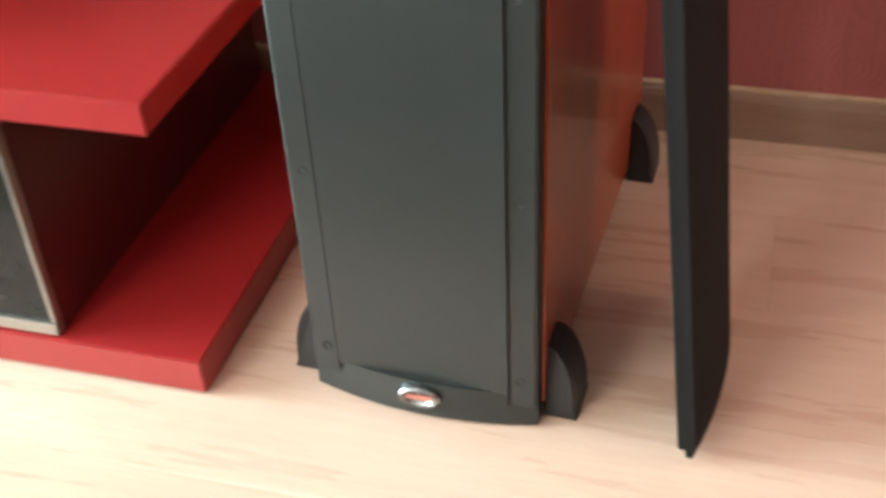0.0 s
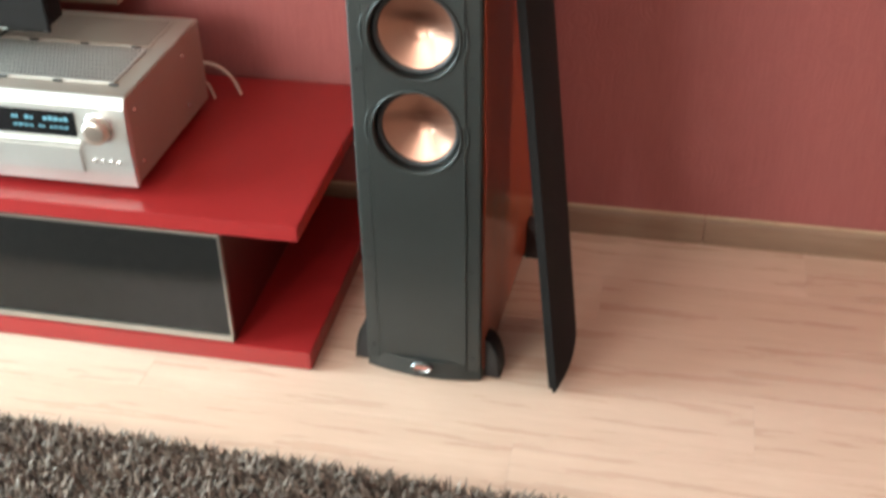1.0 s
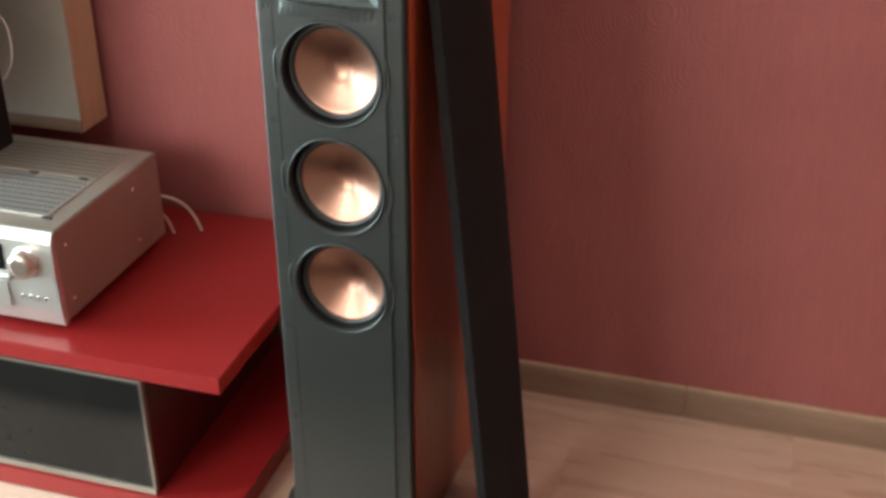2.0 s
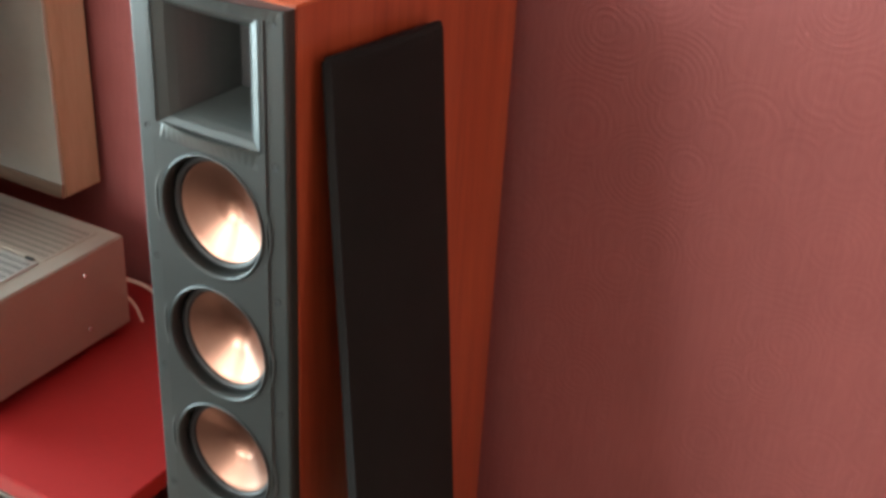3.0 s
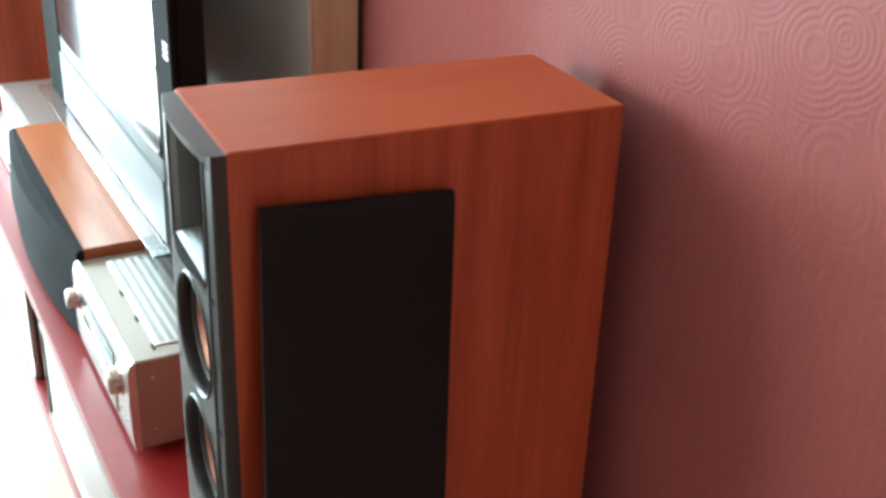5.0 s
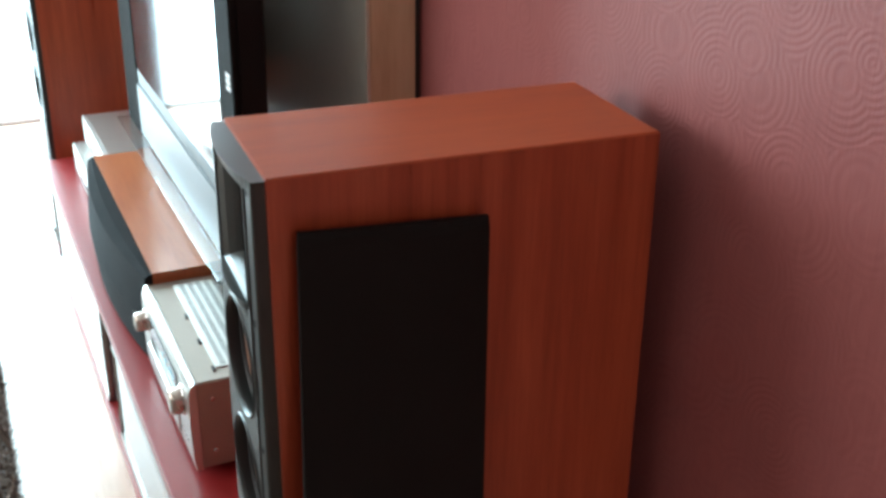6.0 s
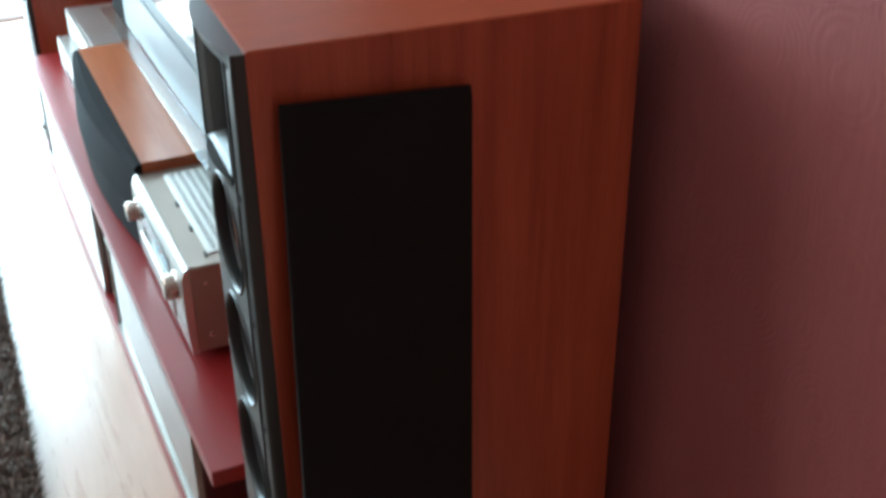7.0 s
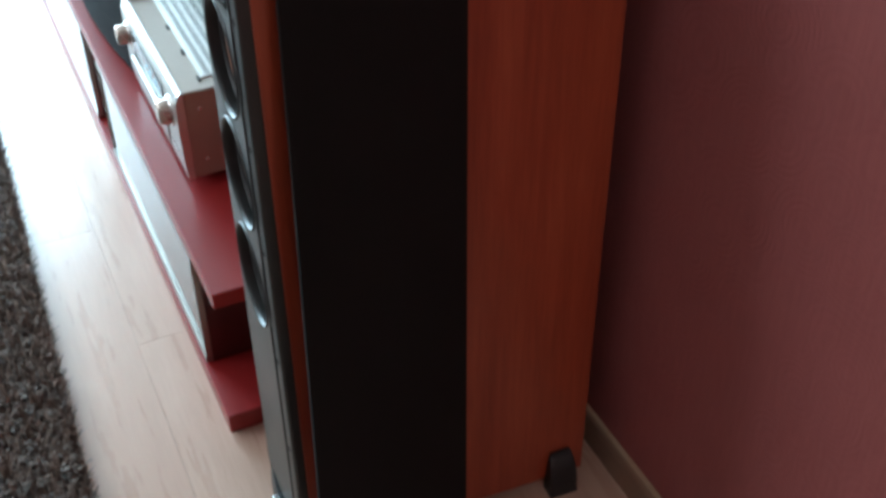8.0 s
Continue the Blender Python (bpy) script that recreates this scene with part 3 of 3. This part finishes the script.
# ---- receiver ----
def receiver():
    x0, x1, y0, y1, z0, z1 = -1.083, -0.602, 0.044, 0.440, BT + 0.020, 0.586
    r = thing("receiver", None, "silver home cinema receiver on the red bench", "receiver")
    part("case", box((x0, y0, z0), (x1, y1, z1), 0.003), M_CHAMPAGNE, r)
    # front: a panel with a soft upper edge, leaning out a little at mid height
    pts = [(y0 + 0.001, z0 - 0.002), (y0 - 0.012, z0 - 0.001), (y0 - 0.016, z0 + 0.03), (y0 - 0.018, z0 + 0.11), (y0 - 0.016, z1 - 0.02), (y0 - 0.010, z1 - 0.004), (y0 - 0.004, z1 + 0.001), (y0 + 0.001, z1 + 0.001)]
    fascia = part("fascia", extrude_profile(pts, 0, x0 - 0.001, x1 + 0.001), M_SILVER, r, "brushed silver front panel")
    yf = y0 - 0.0185
    part("display_window", box((x0 + 0.10, yf - 0.001, 0.497), (x1 - 0.108, yf + 0.006, 0.553), 0.001), M_BLACKGLOSS, r, "black display window")
    rnd = random.Random(4)
    txt = bmesh.new()
    for row, (zz, hh) in enumerate(((0.532, 0.009), (0.515, 0.005))):
        x = x1 - 0.245
        while x < x1 - 0.128:
            wv = rnd.uniform(0.004, 0.010)
            if rnd.random() < 0.75:
                add_box(txt, (x, yf - 0.0016, zz), (x + wv, yf - 0.0008, zz + hh * rnd.uniform(0.6, 1)))
            x += wv + 0.003
    part("display_segments", txt, M_DISPLAY, r, "lit cyan display segments")
    part("front_bar", box((x0 + 0.088, yf - 0.010, 0.478), (x1 - 0.096, yf + 0.004, 0.492), 0.005, 3), M_SILVER, r, "rounded silver bar under the display")
    part("flap", box((x0 + 0.10, yf - 0.0025, 0.416), (x1 - 0.108, yf + 0.006, 0.474), 0.002), M_SILVER, r, "silver drop-down flap")
    for x, rad in ((x1 - 0.058, 0.029), (x0 + 0.050, 0.024)):
        k = part("knob_collar", lathe([(rad + 0.003, 0.006), (rad + 0.003, -0.001), (rad, -0.003), (0, -0.003)], 40), M_CHROME, r, "", pose(x, yf, 0.522), True)
        part("knob", lathe([(rad - 0.001, 0.0), (rad - 0.002, -0.020), (rad - 0.005, -0.026), (rad * 0.5, -0.027), (0, -0.026)], 40), M_KNOB, k, "round satin silver knob", None, True)
    for i in range(4):
        part("button", box((x1 - 0.086 + i * 0.018, yf - 0.003, 0.442), (x1 - 0.079 + i * 0.018, yf + 0.006, 0.447), 0.001), M_CHROME, r)
    # ventilated cover: raised front field, flatter rear field, rows of slots
    part("vent_field", box((x0 + 0.03, 0.096, z1 - 0.001), (x1 - 0.045, 0.262, z1 + 0.003), 0.001), M_SILVER, r, "pale ventilated cover field")
    part("vent_field", box((x0 + 0.03, 0.274, z1 - 0.001), (x1 - 0.045, 0.415, z1 + 0.0015), 0.0005), M_CHAMPAGNE, r)
    slots = bmesh.new()
    for y_a, y_b, zt in ((0.104, 0.256, z1 + 0.003), (0.282, 0.408, z1 + 0.0015)):
        ny = int((y_b - y_a) / 0.0175)
        for iy in range(ny):
            yy = y_a + (iy + 0.5) * (y_b - y_a) / ny
            for ix in range(45):
                xx = x0 + 0.036 + ix * 0.0088
                add_box(slots, (xx, yy - 0.0056, zt - 0.002), (xx + 0.0036, yy + 0.0056, zt + 0.0003))
    tagged(part("vent_grid", slots, M_SLOT, r, "rows of dark cooling slots"), kind="stuff")
    for x, y in ((x1 - 0.192, 0.268), (x1 - 0.073, 0.268), (x1 - 0.043, 0.091), (x1 - 0.166, 0.091), (x1 - 0.311, 0.268), (x1 - 0.289, 0.091)):
        part("cover_clip", box((x - 0.010, y - 0.003, z1 - 0.001), (x + 0.010, y + 0.003, z1 + 0.0042), 0.001), M_RUBBER, r)
    for y, z in ((0.075, 0.545), (0.075, 0.425), (0.33, 0.425), (0.33, 0.545)):
        s = part("side_screw", lathe([(0, -0.0025), (0.003, -0.0025), (0.0048, -0.001), (0.005, 0.001)], 16), M_CHROME, r)
        s.matrix_world = pose(x1, y, z, 0, 0, 90)
    for x in (x0 + 0.06, x1 - 0.06):
        for y in (y0 + 0.04, y1 - 0.06):
            ft = part("rubber_foot", lathe([(0, -0.0175), (0.018, -0.0175), (0.020, -0.014), (0.020, 0.002), (0, 0.002)], 20), M_RUBBER, r)
            ft.matrix_world = pose(x, y, z0 - 0.001, 90)
    return r


receiver()


def cable(keys, radius, label):
    ob = part("cable", tube(curve_points(keys), radius), M_CABLE, None, "", None, True)
    return tagged(ob, label, "cable")


cable([(-0.66, 0.438, 0.47), (-0.62, 0.462, 0.467), (-0.585, 0.482, 0.448), (-0.56, 0.493, 0.415), (-0.545, 0.50, 0.371)], 0.004, "cream cable curling down behind the receiver")
cable([(-0.65, 0.438, 0.445), (-0.63, 0.452, 0.435), (-0.61, 0.462, 0.41), (-0.60, 0.47, 0.371)], 0.0035, "cream cable resting on the red bench")


# ---- centre speaker ----
def centre_speaker():
    x0, x1, z0, z1 = -1.958, -1.090, BT, 0.610
    c = thing("centre_speaker", pose(0, 0.028, 0), "cherry veneer centre speaker with dark cloth front", "loudspeaker")
    pts = [(0.030, z0), (0.33, z0), (0.33, z1 - 0.012), (0.30, z1), (0.030, z1)]
    part("cabinet", extrude_profile(pts, 0, x0, x1), M_CHERRY_X, c)
    n = 14
    bm = bmesh.new()
    rows = []
    for i in range(n + 1):
        u = -1 + 2 * i / n
        x = (x0 + x1) / 2 + (x1 - x0) / 2 * u
        bow = 0.045 * (1 - u * u)
        rows.append([bm.verts.new(p) for p in ((x, 0.030, z0 + 0.004), (x, 0.012 - bow * 0.9, z0 + 0.010), (x, 0.005 - bow, (z0 + z1) / 2), (x, 0.012 - bow * 0.9, z1 - 0.010), (x, 0.022 - bow * 0.5, z1 - 0.003), (x, 0.030, z1 - 0.003))])
    for a, b in zip(rows, rows[1:]):
        for i in range(5):
            bm.faces.new((a[i], a[i + 1], b[i + 1], b[i]))
    bm.faces.new(rows[0])
    bm.faces.new(rows[-1])
    part("cloth_grille", bm, M_GRILLE_C, c, "bowed dark grey cloth grille")
    return c


centre_speaker()


# ---- silver players beside the centre speaker ----
def player(x0, x1, y0, y1, z0, z1, label):
    p = thing("disc_player", None, label, "disc player", "stacked players")
    part("case", box((x0, y0 + 0.012, z0 + 0.008), (x1, y1, z1), 0.003), M_SILVER, p)
    part("fascia", box((x0 - 0.001, y0, z0 + 0.006), (x1 + 0.001, y0 + 0.0118, z1 + 0.001), 0.003), M_SILVER, p, "brushed silver front")
    part("tray_door", box((x0 + 0.14, y0 - 0.002, z0 + 0.045), (x1 - 0.14, y0 + 0.004, z0 + 0.062), 0.001), M_SILVER, p)
    part("display_window", box((x0 + 0.14, y0 - 0.001, z0 + 0.020), (x1 - 0.14, y0 + 0.004, z0 + 0.038), 0.001), M_BLACKGLOSS, p)
    for x in (x0 + 0.05, x1 - 0.05):
        for y in (y0 + 0.05, y1 - 0.05):
            ft = part("rubber_foot", lathe([(0, -0.008), (0.016, -0.008), (0.016, 0.002), (0, 0.002)], 16), M_RUBBER, p)
            ft.matrix_world = pose(x, y, z0 + 0.0085, 90)
    return p


player(-2.53, -2.02, 0.06, 0.40, BT, 0.470, "wide silver player at the bottom of a stack on the bench")
player(-2.52, -2.02, 0.10, 0.44, 0.4705, 0.565, "silver player on top of another player")


# ---- television on its wall panel ----
def wall_panel():
    p = thing("wall_panel", None, "grey wall panel with pale wooden edge behind the television", "wall panel")
    part("front_board", box((-2.15, 0.497, 0.612), (-0.8205, 0.5035, 1.75), 0.001), M_PANELF, p, "grey satin front board")
    part("lower_rail", box((-2.15, 0.4955, 0.581), (-0.8205, 0.5035, 0.6115), 0.001), M_BASE, p, "brown lower rail")
    part("edge_board", box((-2.15, 0.504, 0.580), (-0.820, 0.606, 1.752), 0.003), M_PANELE, p, "pale wooden edge")
    part("wall_batten", box((-2.14, 0.6065, 0.60), (-0.835, Y1 - 0.0005, 1.74)), M_RUBBER, p, "thin black batten against the wall")
    return p


wall_panel()


def television():
    t = thing("television", None, "large black television with side speaker columns and glossy screen", "television")
    x0, x1, y0, y1, z0, z1 = -2.24, -0.838, 0.215, 0.288, 0.630, 1.60
    part("body", box((x0 + 0.01, y0 + 0.012, z0 + 0.01), (x1 - 0.002, y1, z1), 0.006), M_GRILLE, t)
    for a, b in ((-0.955, x1), (x0, -2.02)):
        part("side_column", box((a, y0, z0), (b, y0 + 0.0118, z1), 0.003), M_GRILLE, t, "black speaker column beside the screen")
    # screen with rounded lower corners
    sx0, sx1, sz0, sz1, r = -2.005, -0.965, 0.845, 1.56, 0.045
    pts = [(sx0, sz1), (sx0, sz0 + r)] + [(sx0 + r - r * math.cos(a), sz0 + r - r * math.sin(a)) for a in [math.pi / 2 * i / 6 for i in range(1, 7)]]
    pts += [(sx1 - r + r * math.sin(a), sz0 + r - r * math.cos(a)) for a in [math.pi / 2 * i / 6 for i in range(0, 7)]] + [(sx1, sz1)]
    part("screen", extrude_profile(pts, 1, y0 + 0.001, y0 + 0.0118), M_SCREEN, t, "dark glossy screen")
    part("lower_bezel", box((-2.0195, y0 + 0.003, 0.802), (-0.9555, y0 + 0.0117, 0.8445), 0.001), M_RUBBER, t, "matt dark strip below the screen")
    part("speaker_bar", box((-2.0195, y0 - 0.002, z0 + 0.012), (-0.9555, y0 + 0.0117, 0.8015), 0.004), M_BEZEL, t, "silver grey lower front")
    part("glass_lip", box((x0 + 0.02, y0 - 0.040, z0 + 0.002), (-0.93, y0 - 0.0025, z0 + 0.010), 0.001), M_GLASS, t, "clear glass lip along the lower edge")
    for i in range(3):
        part("emblem_bar", box((-0.888, y0 - 0.001, 1.090 + i * 0.013), (-0.856, y0 + 0.001, 1.099 + i * 0.013)), M_PALEBAR, t, "pale printed bar")
    part("wall_bracket", box((-1.85, y1 + 0.0005, 0.95), (-1.6, 0.4965, 1.2), 0.004), M_RUBBER, t, "black wall bracket")
    return t


television()
cable([(-0.855, 0.289, 0.90), (-0.838, 0.297, 0.915), (-0.822, 0.305, 0.89), (-0.822, 0.305, 0.83), (-0.838, 0.300, 0.79), (-0.855, 0.289, 0.77)], 0.002, "thin pale cable looping behind the television")


# ---- shaggy rug ----
def rug():
    x0, x1, y0, y1 = -3.2, 0.55, -2.2, -0.316
    r = thing("shaggy_rug", Matrix.Translation((-0.8, -0.33, 0)) @ pose(0, 0, 0, 0, 0, -1.2) @ Matrix.Translation((0.8, 0.33, 0)), "dark brown shaggy long pile rug on the floor", "rug")
    part("backing", box((x0, y0, 0.0005), (x1, y1, 0.010), 0.003), M_RUG, r)
    rnd = np.random.RandomState(5)
    n = 42000
    px = np.where(rnd.rand(n) < 0.75, rnd.uniform(-1.9, x1, n), rnd.uniform(x0, x1, n))
    py = y1 - (y1 - y0) * rnd.rand(n) ** 1.7
    ang, lean_a = rnd.uniform(0, 2 * np.pi, n), rnd.uniform(0.1, 1.0, n)
    ln, wd = rnd.uniform(0.022, 0.042, n), rnd.uniform(0.0016, 0.0034, n)
    dx, dy = np.cos(ang) * np.sin(lean_a), np.sin(ang) * np.sin(lean_a)
    sx, sy = -np.sin(ang) * wd, np.cos(ang) * wd
    base = np.stack([px, py, np.full(n, 0.008)], 1)
    side = np.stack([sx, sy, np.zeros(n)], 1)
    mid = base + np.stack([dx * ln * 0.45, dy * ln * 0.45, np.cos(lean_a) * ln * 0.65], 1)
    tip = base + np.stack([dx * ln * 1.1, dy * ln * 1.1, np.cos(lean_a) * ln * 0.9], 1)
    verts = np.stack([base - side, base + side, mid + side, mid - side, tip], 1).reshape(-1, 3)
    k = np.arange(n) * 5
    me = bpy.data.meshes.new("pile")
    faces = [f for i in k.tolist() for f in ((i, i + 1, i + 2, i + 3), (i + 3, i + 2, i + 4))]
    me.from_pydata(verts.tolist(), [], faces)
    me.materials.append(M_PILE)
    ob = new("pile", me)
    ob.parent = r
    tagged(ob, "matted brown and grey strands", kind="stuff")
    return r


rug()

# ---- floor: sub-floor and laminate planks ----
floor = tagged(part("floor", box((X0 - 0.15, Y0 - 0.15, -0.10), (X1 + 0.15, Y1 + 0.15, -0.0022)), plain("plank_joint", (0.28, 0.20, 0.15), (0.34, 0.25, 0.19), 0.8)), "pale pinkish laminate plank floor", "floor", kind="structure")
PL, PW = 1.28, 0.192
plank_meshes = {}


def plank_mesh(length, width):
    key = (round(length, 3), round(width, 3))
    if key not in plank_meshes:
        bm = box((-length / 2 + 0.0002, -width / 2 + 0.0002, -0.008), (length / 2 - 0.0002, width / 2 - 0.0002, 0.0), 0.0003, 1)
        me = bpy.data.meshes.new("plank")
        bm.to_mesh(me)
        bm.free()
        me.materials.append(M_FLOOR)
        plank_meshes[key] = me
    return plank_meshes[key]


y, row = Y1, 0
while y > Y0 + 0.01:
    w = min(PW, y - Y0)
    x = X0 - (row * 0.47) % PL
    while x < X1:
        a, b = max(x, X0), min(x + PL, X1)
        if b - a > 0.02:
            ob = new("plank", plank_mesh(b - a, w))
            ob.location = ((a + b) / 2, y - w / 2, 0)
            ob.parent = floor
        x += PL
    y -= w
    row += 1
